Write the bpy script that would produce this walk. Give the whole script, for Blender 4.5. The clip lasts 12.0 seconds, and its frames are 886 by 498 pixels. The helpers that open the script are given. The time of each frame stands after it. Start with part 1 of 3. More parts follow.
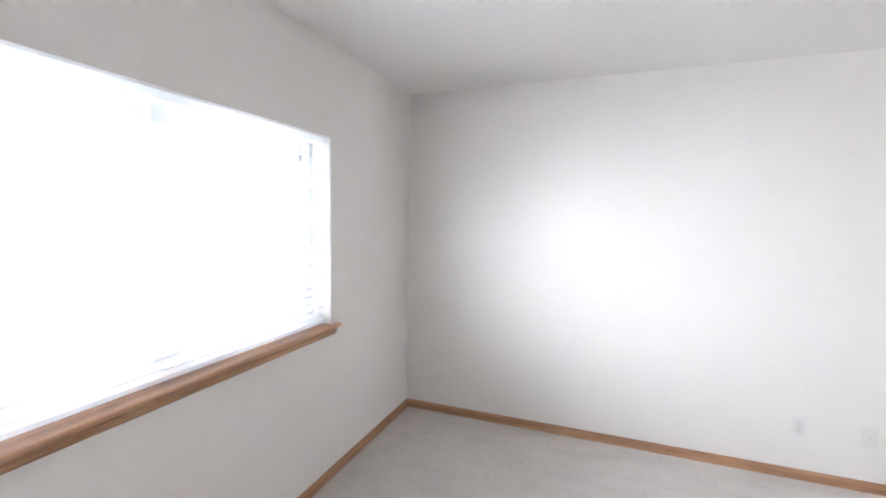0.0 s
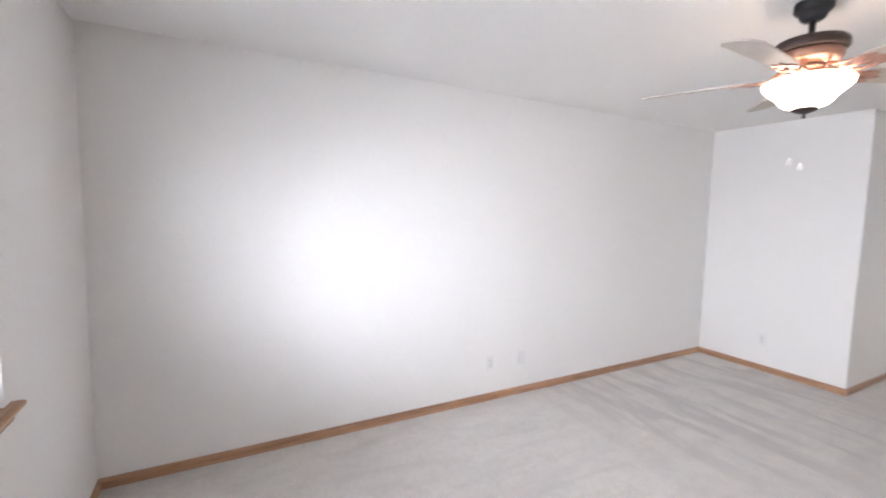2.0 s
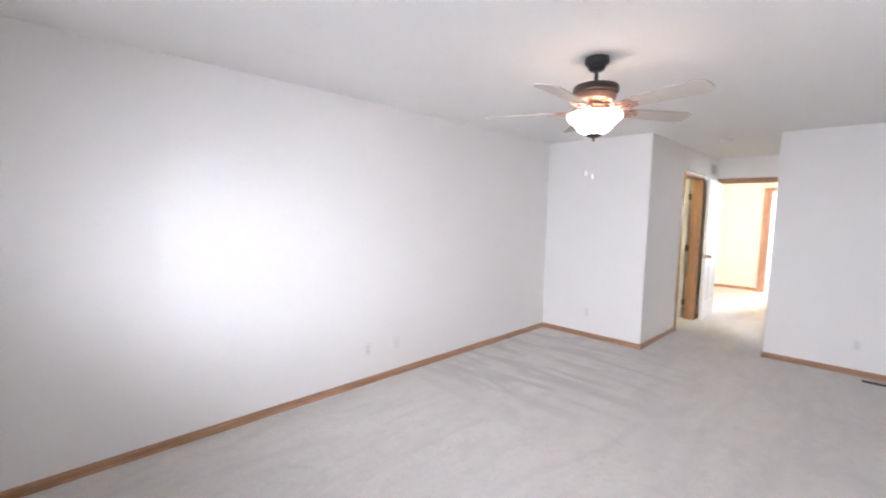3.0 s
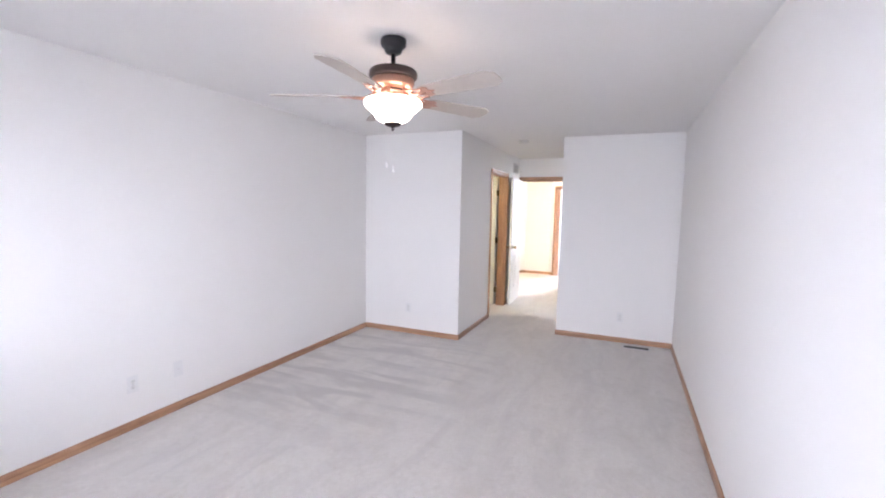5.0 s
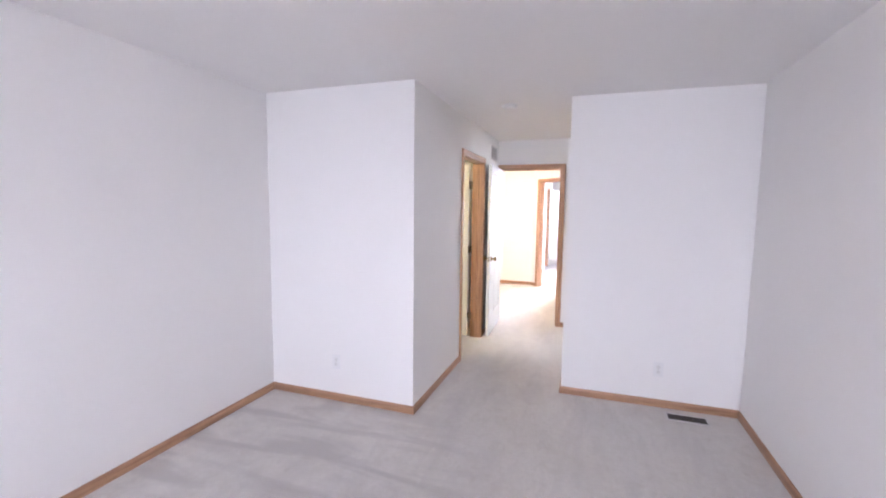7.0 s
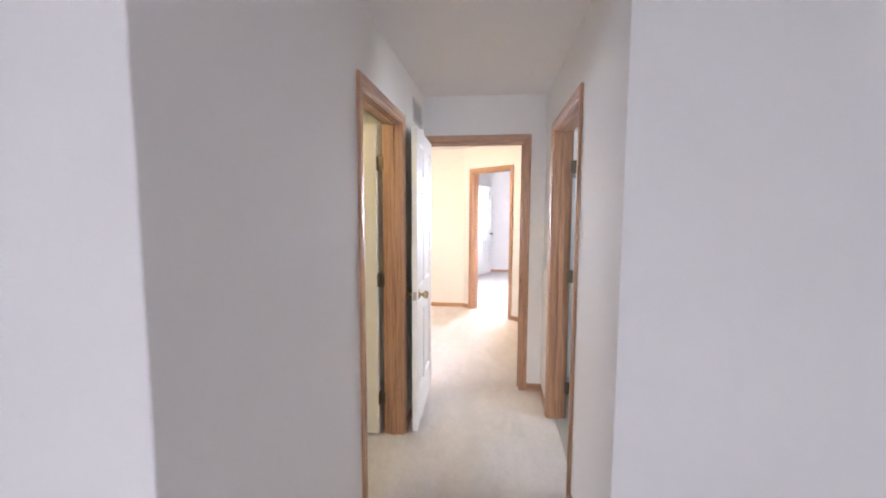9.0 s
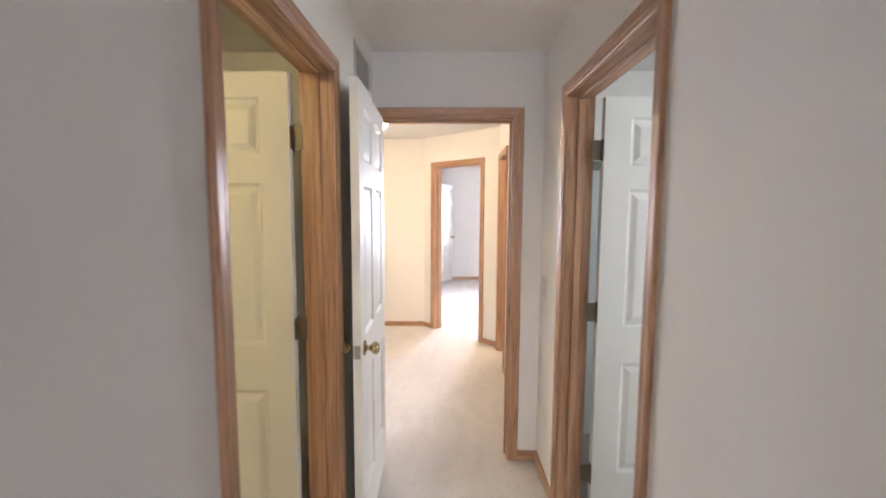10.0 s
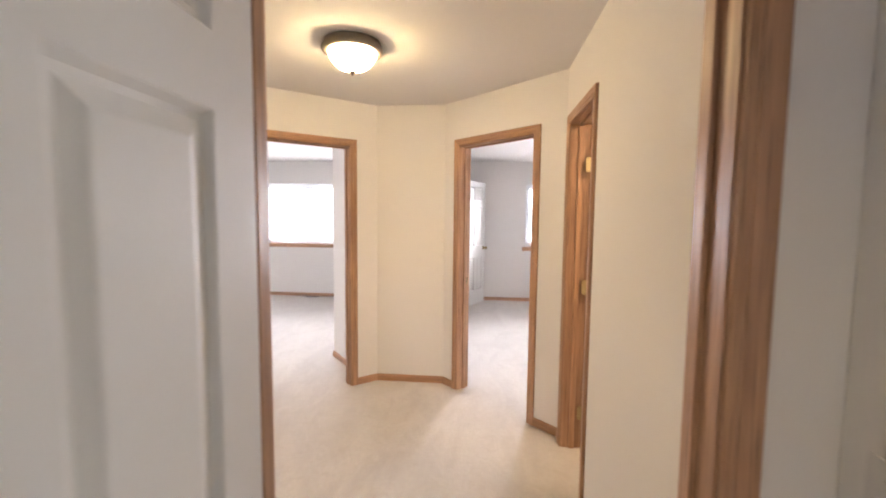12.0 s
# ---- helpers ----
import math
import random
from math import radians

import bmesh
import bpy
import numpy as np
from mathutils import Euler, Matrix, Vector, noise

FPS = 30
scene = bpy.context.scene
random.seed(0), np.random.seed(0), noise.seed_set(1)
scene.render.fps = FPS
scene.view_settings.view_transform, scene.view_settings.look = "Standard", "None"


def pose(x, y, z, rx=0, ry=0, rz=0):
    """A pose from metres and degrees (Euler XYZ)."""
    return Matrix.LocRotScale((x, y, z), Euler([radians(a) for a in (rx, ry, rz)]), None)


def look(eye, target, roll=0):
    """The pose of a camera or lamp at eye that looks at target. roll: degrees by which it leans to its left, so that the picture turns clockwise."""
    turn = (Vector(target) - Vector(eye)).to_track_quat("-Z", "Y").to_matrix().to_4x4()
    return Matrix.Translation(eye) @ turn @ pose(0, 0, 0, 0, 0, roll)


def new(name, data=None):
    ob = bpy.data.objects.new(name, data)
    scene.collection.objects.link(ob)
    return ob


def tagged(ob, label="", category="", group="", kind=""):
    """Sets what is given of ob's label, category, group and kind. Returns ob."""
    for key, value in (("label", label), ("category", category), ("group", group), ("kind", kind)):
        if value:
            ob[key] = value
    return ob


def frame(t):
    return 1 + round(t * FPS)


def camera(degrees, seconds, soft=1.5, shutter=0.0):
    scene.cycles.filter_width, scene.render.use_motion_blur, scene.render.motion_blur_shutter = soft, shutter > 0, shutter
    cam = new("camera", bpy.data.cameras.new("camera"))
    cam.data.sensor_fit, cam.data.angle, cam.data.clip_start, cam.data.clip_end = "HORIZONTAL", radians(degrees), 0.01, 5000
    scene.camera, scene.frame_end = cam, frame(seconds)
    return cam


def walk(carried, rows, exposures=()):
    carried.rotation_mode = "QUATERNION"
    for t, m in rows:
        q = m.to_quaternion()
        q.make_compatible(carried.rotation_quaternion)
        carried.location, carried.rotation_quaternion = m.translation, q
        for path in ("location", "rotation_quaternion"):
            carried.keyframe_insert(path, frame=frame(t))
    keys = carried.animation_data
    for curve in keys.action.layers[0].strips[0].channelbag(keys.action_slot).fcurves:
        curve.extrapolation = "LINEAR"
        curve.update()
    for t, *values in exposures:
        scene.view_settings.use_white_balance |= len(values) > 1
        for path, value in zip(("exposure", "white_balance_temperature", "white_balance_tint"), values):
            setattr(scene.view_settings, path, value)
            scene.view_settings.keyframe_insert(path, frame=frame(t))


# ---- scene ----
cam = camera(92.3, 12.0, soft=1.9, shutter=0.35)
PATH = [
    (0, (1.706, 1.064, 1.497), (-0.161, 0.363, 1.347), 0.9),
    (0.5, (1.621, 0.844, 1.498), (-0.358, 0.608, 1.342), 0.5),
    (1, (1.501, 0.665, 1.508), (-0.483, 0.849, 1.342), 0.3),
    (1.5, (1.464, 0.499, 1.508), (-0.448, 1.064, 1.342), 0.4),
    (2, (1.486, 0.257, 1.527), (-0.272, 1.194, 1.345), 1.1),
    (2.5, (1.615, 0.167, 1.539), (0.012, 1.348, 1.352), 0.9),
    (3, (1.748, 0.074, 1.524), (0.337, 1.48, 1.346), 1.1),
    (3.5, (1.782, 0.044, 1.55), (0.573, 1.627, 1.364), 0.9),
    (3.7, (1.798, 0.03, 1.55), (0.666, 1.669, 1.365), 1.0),
    (5.3, (1.71, 0.629, 1.533), (0.964, 2.475, 1.343), 1.1),
    (5.5, (1.68, 0.775, 1.535), (0.95, 2.628, 1.345), 1.1),
    (6, (1.515, 1.23, 1.544), (0.824, 3.097, 1.354), 0.8),
    (6.5, (1.369, 1.703, 1.534), (0.692, 3.576, 1.345), 0.9),
    (7, (1.196, 2.198, 1.535), (0.543, 4.078, 1.341), 0.7),
    (7.2, (1.122, 2.402, 1.528), (0.486, 4.289, 1.336), 0.7),
    (8.8, (0.64, 4.119, 1.512), (0.369, 6.091, 1.326), 0.2),
    (9, (0.616, 4.337, 1.509), (0.359, 6.311, 1.323), 0.2),
    (9.5, (0.545, 4.868, 1.519), (0.4, 6.853, 1.33), 0.2),
    (10, (0.469, 5.354, 1.526), (0.419, 7.345, 1.341), 0.3),
    (10.5, (0.442, 5.804, 1.518), (0.405, 7.795, 1.336), 0.3),
    (11, (0.431, 6.305, 1.512), (0.384, 8.297, 1.331), 0.4),
    (11.5, (0.386, 6.742, 1.497), (0.300, 8.733, 1.337), 0.5),
    (12, (0.436, 7.17, 1.482), (0.244, 9.155, 1.325), 0.6),
]
EXPOSURES = [(0, 0.04, 6250, 17), (2.5, 0.03, 6220, 20), (5.5, 0.0, 5960, 25), (7, 0.08, 5920, 28), (9, -0.28, 6050, 26), (9.5, -0.33, 6250, 25), (10.5, -0.92, 6450, 23), (12, -1.2, 6850, 25)]
walk(cam, [(t, look(eye, target, roll)) for t, eye, target, roll in PATH], EXPOSURES)

# ---- light ----
H = 2.415          # ceiling
world = bpy.data.worlds.new("sky")
scene.world = world
world.use_nodes = True
sky = world.node_tree.nodes.new("ShaderNodeTexSky")
sky.sky_type = "NISHITA"
sky.sun_disc = False
sky.sun_elevation, sky.sun_rotation = radians(48), radians(-90)
world.node_tree.links.new(sky.outputs[0], world.node_tree.nodes["Background"].inputs[0])
world.node_tree.nodes["Background"].inputs[1].default_value = 0.15

sun = new("sun", bpy.data.lights.new("sun", "SUN"))
sun.data.energy, sun.data.angle, sun.data.color = 3.0, radians(0.5), (1, 0.96, 0.91)
sun.matrix_world = look((-20, 0, 22), (0, 0, 0))


def sky_lamp(name, eye, ahead, w, h, watts, color=(0.93, 0.97, 1.0)):
    """Daylight that enters by a window, as a lamp in its opening."""
    lamp = new(name, bpy.data.lights.new(name, "AREA"))
    lamp.data.shape, lamp.data.size, lamp.data.size_y = "RECTANGLE", w, h
    lamp.data.energy, lamp.data.color = watts, color
    lamp.matrix_world = look(eye, Vector(eye) + Vector(ahead))
    return lamp


def bulb(name, place, watts, color, radius):
    lamp = new(name, bpy.data.lights.new(name, "POINT"))
    lamp.data.energy, lamp.data.color, lamp.data.shadow_soft_size = watts, color, radius
    lamp.location = place
    return lamp


sky_lamp("daylight_bedroom", (0.61, -0.62, 1.45), (0, 1, -0.1), 2.3, 1.3, 325, (0.88, 0.94, 0.98))
sky_lamp("daylight_room_c", (-2.75, 14.84, 1.475), (0, -1, 0), 2.2, 1.3, 1900, (0.85, 0.93, 1.0))
sky_lamp("daylight_room_a", (1.72, 14.93, 1.475), (0, -1, 0), 1.7, 1.3, 2100, (0.85, 0.93, 1.0))
sky_lamp("daylight_bath", (3.0, 6.6, 1.55), (-1, 0, 0), 0.78, 0.88, 38, (0.86, 0.98, 0.95))
bulb("fan_bulb", (0.565, 2.473, 2.075), 0.19, (1.0, 0.74, 0.44), 0.03)


# ---- materials ----
def shader(name, rough=0.6, metal=0.0, spec=0.5):
    m = bpy.data.materials.new(name)
    m.use_nodes = True
    b = m.node_tree.nodes["Principled BSDF"]
    b.inputs["Roughness"].default_value, b.inputs["Metallic"].default_value = rough, metal
    b.inputs["Specular IOR Level"].default_value = spec
    return m, m.node_tree, b


def noise_of(nt, vector, scale, detail=3.0, rough=0.55, distortion=0.0):
    n = nt.nodes.new("ShaderNodeTexNoise")
    n.inputs["Scale"].default_value, n.inputs["Detail"].default_value = scale, detail
    n.inputs["Roughness"].default_value, n.inputs["Distortion"].default_value = rough, distortion
    nt.links.new(vector, n.inputs["Vector"])
    return n.outputs["Fac"]


def ramp_of(nt, fac, stops):
    r = nt.nodes.new("ShaderNodeValToRGB")
    while len(r.color_ramp.elements) < len(stops):
        r.color_ramp.elements.new(0.5)
    for e, (p, c) in zip(r.color_ramp.elements, stops):
        e.position, e.color = p, (*c, 1)
    nt.links.new(fac, r.inputs["Fac"])
    return r.outputs["Color"]


def mix_of(nt, fac, a, b, mode="MIX"):
    m = nt.nodes.new("ShaderNodeMix")
    m.data_type, m.blend_type = "RGBA", mode
    if isinstance(fac, float):
        m.inputs[0].default_value = fac
    else:
        nt.links.new(fac, m.inputs[0])
    for v, k in ((a, 6), (b, 7)):
        if isinstance(v, tuple):
            m.inputs[k].default_value = (*v, 1)
        else:
            nt.links.new(v, m.inputs[k])
    return m.outputs[2]


def bump_of(nt, b, height, strength, distance):
    n = nt.nodes.new("ShaderNodeBump")
    n.inputs["Strength"].default_value, n.inputs["Distance"].default_value = strength, distance
    nt.links.new(height, n.inputs["Height"])
    nt.links.new(n.outputs["Normal"], b.inputs["Normal"])


def place_of(nt, scale=(1, 1, 1), local=False):
    """World place (or the object's own), stretched."""
    if local:
        out = nt.nodes.new("ShaderNodeTexCoord").outputs["Object"]
    else:
        out = nt.nodes.new("ShaderNodeNewGeometry").outputs["Position"]
    m = nt.nodes.new("ShaderNodeMapping")
    m.inputs["Scale"].default_value = scale
    nt.links.new(out, m.inputs["Vector"])
    return m.outputs["Vector"]


def plaster(name, color, grain, strength, rough=0.75):
    m, nt, b = shader(name, rough, 0, 0.3)
    p = place_of(nt)
    dark = tuple(c * 0.95 for c in color)
    big = noise_of(nt, p, 0.9, 4)
    small = noise_of(nt, p, grain * 0.25, 3)
    col = mix_of(nt, big, dark, color)
    col = mix_of(nt, ramp_of(nt, small, [(0.35, (0, 0, 0)), (0.65, (0.25, 0.25, 0.25))]), col, tuple(c * 0.965 for c in color))
    nt.links.new(col, b.inputs["Base Color"])
    bump_of(nt, b, noise_of(nt, p, grain, 4, 0.6), strength, 0.002)
    return m


def oak(name, axis, light=(0.57, 0.335, 0.190), dark=(0.31, 0.160, 0.090)):
    """Oiled oak with its grain along one axis of the piece."""
    m, nt, b = shader(name, 0.38, 0, 0.45)
    s = [42.0, 42.0, 42.0]
    s[axis] = 1.6
    p = place_of(nt, tuple(s), True)
    fine = [170.0, 170.0, 170.0]
    fine[axis] = 5.0
    q = place_of(nt, tuple(fine), True)
    grain = noise_of(nt, p, 1.0, 5, 0.62, 0.7)
    pores = noise_of(nt, q, 1.0, 2, 0.5)
    col = ramp_of(nt, grain, [(0.30, dark), (0.52, tuple((x + y) / 2 for x, y in zip(light, dark))), (0.68, light)])
    col = mix_of(nt, ramp_of(nt, pores, [(0.28, (1, 1, 1)), (0.42, (0, 0, 0))]), col, tuple(c * 0.62 for c in dark))
    info = nt.nodes.new("ShaderNodeObjectInfo").outputs["Random"]
    col = mix_of(nt, 1.0, col, ramp_of(nt, info, [(0, (0.86, 0.86, 0.86)), (1, (1, 1, 1))]), "MULTIPLY")
    nt.links.new(col, b.inputs["Base Color"])
    nt.links.new(ramp_of(nt, grain, [(0.3, (0.46,) * 3), (0.7, (0.33,) * 3)]), b.inputs["Roughness"])
    bump_of(nt, b, pores, 0.25, 0.0006)
    return m


def plain(name, color, rough=0.4, metal=0.0, wear=0.06, scale=30.0, bump=0.05, spec=0.5):
    m, nt, b = shader(name, rough, metal, spec)
    p = place_of(nt, (1, 1, 1), True)
    n = noise_of(nt, p, scale, 4)
    nt.links.new(mix_of(nt, n, tuple(c * (1 - wear) for c in color), tuple(min(1, c * (1 + wear)) for c in color)), b.inputs["Base Color"])
    nt.links.new(ramp_of(nt, n, [(0.3, (rough * 0.85,) * 3), (0.7, (min(1, rough * 1.15),) * 3)]), b.inputs["Roughness"])
    bump_of(nt, b, noise_of(nt, p, scale * 6, 3), bump, 0.001)
    return m


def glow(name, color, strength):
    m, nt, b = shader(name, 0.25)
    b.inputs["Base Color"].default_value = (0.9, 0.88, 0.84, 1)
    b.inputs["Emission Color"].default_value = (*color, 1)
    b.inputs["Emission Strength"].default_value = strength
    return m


def glass(name):
    m, nt, b = shader(name, 0.02)
    b.inputs["Base Color"].default_value = (0.97, 0.99, 0.98, 1)
    b.inputs["Transmission Weight"].default_value = 1.0
    b.inputs["IOR"].default_value = 1.45
    return m


def carpet_of(name):
    m, nt, b = shader(name, 0.95, 0, 0.1)
    p = place_of(nt)
    b.inputs["Sheen Weight"].default_value = 0.25
    pile = noise_of(nt, p, 260, 4, 0.7)
    mott = ramp_of(nt, noise_of(nt, p, 34, 6, 0.8, 0.4), [(0.34, (0, 0, 0)), (0.66, (1, 1, 1))])
    col = mix_of(nt, mott, (0.74, 0.695, 0.65), (0.85, 0.81, 0.765))
    col = mix_of(nt, ramp_of(nt, pile, [(0.36, (0.5,) * 3), (0.62, (0, 0, 0))]), col, (0.53, 0.49, 0.45))
    # nap brushed by a vacuum in long strokes, rippled where it was turned, and old foot traffic
    stroke = noise_of(nt, place_of(nt, (3.2, 0.8, 1)), 1.2, 5, 0.6, 1.2)
    col = mix_of(nt, ramp_of(nt, stroke, [(0.36, (0.55,) * 3), (0.55, (0, 0, 0))]), col, (0.62, 0.58, 0.55))
    ripple = noise_of(nt, place_of(nt, (0.9, 4.4, 1)), 1.25, 3, 0.5, 1.0)
    off = nt.nodes.new("ShaderNodeVectorMath")
    off.operation = "DISTANCE"
    nt.links.new(p, off.inputs[0])
    off.inputs[1].default_value = (-0.6, 3.9, 0)
    shrink = nt.nodes.new("ShaderNodeMath")
    shrink.operation = "MULTIPLY"
    shrink.inputs[1].default_value = 0.6
    nt.links.new(off.outputs["Value"], shrink.inputs[0])
    near = ramp_of(nt, shrink.outputs[0], [(0.55, (1, 1, 1)), (0.92, (0, 0, 0))])
    lines = mix_of(nt, 1.0, near, ramp_of(nt, ripple, [(0.40, (0.8,) * 3), (0.56, (0, 0, 0))]), "MULTIPLY")
    col = mix_of(nt, lines, col, (0.55, 0.51, 0.485))
    worn = noise_of(nt, place_of(nt, (1.8, 1.0, 1)), 2.2, 8, 0.75, 0.6)
    col = mix_of(nt, ramp_of(nt, worn, [(0.50, (0, 0, 0)), (0.68, (0.5,) * 3)]), col, (0.58, 0.54, 0.50))
    blot = noise_of(nt, p, 11, 8, 0.8, 0.8)
    col = mix_of(nt, ramp_of(nt, blot, [(0.50, (0, 0, 0)), (0.66, (0.45,) * 3)]), col, (0.58, 0.53, 0.47))
    nt.links.new(col, b.inputs["Base Color"])
    add = nt.nodes.new("ShaderNodeMath")
    add.operation = "MULTIPLY_ADD"
    add.inputs[1].default_value = 0.5
    nt.links.new(mott, add.inputs[0])
    nt.links.new(pile, add.inputs[2])
    bump_of(nt, b, add.outputs[0], 0.8, 0.006)
    return m


WALL = plaster("wall_paint", (0.88, 0.86, 0.83), 140, 0.12)
CEIL = plaster("ceiling_paint", (0.88, 0.865, 0.84), 55, 0.35, 0.9)
CARPET = carpet_of("carpet")
OAK_X, OAK_Z = oak("oak_along", 0), oak("oak_upright", 2)
DOOR = plain("door_paint", (0.78, 0.775, 0.75), 0.55, 0, 0.02, 14, 0.08, 0.38)
VINYL = plain("white_vinyl", (0.80, 0.81, 0.82), 0.4, 0, 0.02, 20, 0.04)
BLIND = plain("blind_slat", (0.86, 0.87, 0.88), 0.45, 0, 0.02, 12, 0.03)
nt = BLIND.node_tree
see, blend = nt.nodes.new("ShaderNodeBsdfTranslucent"), nt.nodes.new("ShaderNodeMixShader")
see.inputs["Color"].default_value = (0.88, 0.89, 0.9, 1)
blend.inputs[0].default_value = 0.6
nt.links.new(nt.nodes["Principled BSDF"].outputs[0], blend.inputs[1])
nt.links.new(see.outputs[0], blend.inputs[2])
nt.links.new(blend.outputs[0], nt.nodes["Material Output"].inputs[0])
PLASTIC = plain("white_plastic", (0.80, 0.79, 0.77), 0.35, 0, 0.03, 30, 0.03)
IVORY = plain("ivory_plastic", (0.73, 0.715, 0.685), 0.4, 0, 0.03, 30, 0.03)
SOCKET = plain("grey_slot", (0.42, 0.41, 0.40), 0.6)
SLOT = plain("dark_slot", (0.03, 0.03, 0.03), 0.7)
BRASS = plain("aged_brass", (0.52, 0.42, 0.24), 0.22, 1.0, 0.15, 60, 0.05)
NICKEL = plain("satin_nickel", (0.36, 0.33, 0.27), 0.36, 1.0, 0.12, 60, 0.05)
ANTIQUE = plain("antique_brass", (0.17, 0.145, 0.11), 0.52, 1.0, 0.2, 60, 0.06)
BRONZE = plain("dark_bronze", (0.055, 0.038, 0.034), 0.42, 0.55, 0.25, 40, 0.08)
COPPER = plain("copper_bronze", (0.46, 0.26, 0.19), 0.36, 0.75, 0.18, 40, 0.08)
IRON = plain("black_metal", (0.03, 0.03, 0.032), 0.4, 0.4, 0.2, 40, 0.06)
BLADE = plain("washed_oak_blade", (0.50, 0.445, 0.39), 0.5, 0, 0.15, 20, 0.1)
PEWTER = plain("pewter_bronze", (0.20, 0.17, 0.135), 0.5, 0.3, 0.15, 40, 0.06)
VENT = plain("brown_metal", (0.10, 0.085, 0.075), 0.45, 0.5, 0.2, 40, 0.05)
GRILLE = plain("grey_enamel", (0.68, 0.66, 0.64), 0.45, 0.1, 0.05, 40, 0.05)
FAN_SHADE = glow("lit_fan_shade", (1.0, 0.84, 0.62), 10.0)
HALL_SHADE = glow("lit_hall_shade", (1.0, 0.80, 0.41), 165.0)
CLOSET_SHADE = glow("lit_closet_shade", (1.0, 0.82, 0.36), 135.0)
SIDE_SHADE = glow("lit_side_shade", (1.0, 0.80, 0.5), 400.0)
GLASS = glass("window_glass")
TILE = plain("shower_panel", (0.70, 0.74, 0.73), 0.2, 0, 0.02, 10, 0.02)
CHROME = plain("chrome", (0.45, 0.46, 0.46), 0.18, 1.0, 0.1, 30, 0.02)
VINYLF = plain("sheet_vinyl", (0.42, 0.40, 0.37), 0.35, 0, 0.1, 18, 0.03)
GRAVEL = plain("pale_gravel", (0.36, 0.35, 0.33), 0.95, 0, 0.2, 3.0, 0.3)


# ---- mesh helpers ----
def solid(boxes, bevel=0.0, m=None):
    """A bmesh of boxes ((x0, y0, z0), (x1, y1, z1))."""
    bm = bmesh.new()
    for lo, hi in boxes:
        made = bmesh.ops.create_cube(bm, size=1)["verts"]
        for v in made:
            v.co = Vector(((lo[k] + hi[k]) / 2 + v.co[k] * (hi[k] - lo[k]) for k in range(3)))
    if bevel:
        bmesh.ops.bevel(bm, geom=bm.edges[:], offset=bevel, segments=2, affect="EDGES", profile=0.6)
    if m:
        bmesh.ops.transform(bm, matrix=m, verts=bm.verts)
    return bm


def prism(outline, z0, z1, bevel=0.0):
    """An outline in x, y drawn up from z0 to z1."""
    bm = bmesh.new()
    low, top = [bm.verts.new((x, y, z0)) for x, y in outline], [bm.verts.new((x, y, z1)) for x, y in outline]
    n = len(outline)
    bm.faces.new(low[::-1]), bm.faces.new(top)
    for i in range(n):
        bm.faces.new((low[i], low[(i + 1) % n], top[(i + 1) % n], top[i]))
    bmesh.ops.recalc_face_normals(bm, faces=bm.faces)
    if bevel:
        bmesh.ops.bevel(bm, geom=bm.edges[:], offset=bevel, segments=2, affect="EDGES")
    return bm


def lathe(profile, sides=40, m=None):
    """Radius and height pairs, turned about z."""
    bm = bmesh.new()
    rings = []
    for r, z in profile:
        if r < 1e-5:
            rings.append([bm.verts.new((0, 0, z))])
        else:
            rings.append([bm.verts.new((r * math.cos(2 * math.pi * k / sides), r * math.sin(2 * math.pi * k / sides), z)) for k in range(sides)])
    for a, b in zip(rings, rings[1:]):
        for k in range(sides):
            j = (k + 1) % sides
            if len(a) == 1 and len(b) > 1:
                bm.faces.new((a[0], b[j], b[k]))
            elif len(b) == 1 and len(a) > 1:
                bm.faces.new((a[k], a[j], b[0]))
            elif len(a) > 1:
                bm.faces.new((a[k], a[j], b[j], b[k]))
    bmesh.ops.recalc_face_normals(bm, faces=bm.faces)
    for f in bm.faces:
        f.smooth = True
    if m:
        bmesh.ops.transform(bm, matrix=m, verts=bm.verts)
    return bm


def mesh_of(name, bm, material, smooth=False):
    me = bpy.data.meshes.new(name)
    bm.normal_update()
    if smooth:
        for f in bm.faces:
            f.smooth = True
    bm.to_mesh(me)
    bm.free()
    me.materials.append(material)
    return me


def thing(name, bm, material, m=None, smooth=False, **tags):
    ob = new(name, mesh_of(name, bm, material, smooth))
    if m:
        ob.matrix_world = m
    return tagged(ob, **tags)


def base(name, m, **tags):
    ob = new(name)
    ob.matrix_world = m
    return tagged(ob, **tags)


def part(name, bm, material, parent, label="", m=None, smooth=False):
    ob = new(name, bm if isinstance(bm, bpy.types.Mesh) else mesh_of(name, bm, material, smooth))
    ob.parent = parent
    if m:
        ob.matrix_local = m
    return tagged(ob, label)


def line(p0, p1):
    """The frame of a wall from p0 to p1: x along it, y into it, to the left of the way."""
    way = Vector((p1[0] - p0[0], p1[1] - p0[1], 0))
    return pose(p0[0], p0[1], 0, 0, 0, math.degrees(math.atan2(way.y, way.x))), way.length


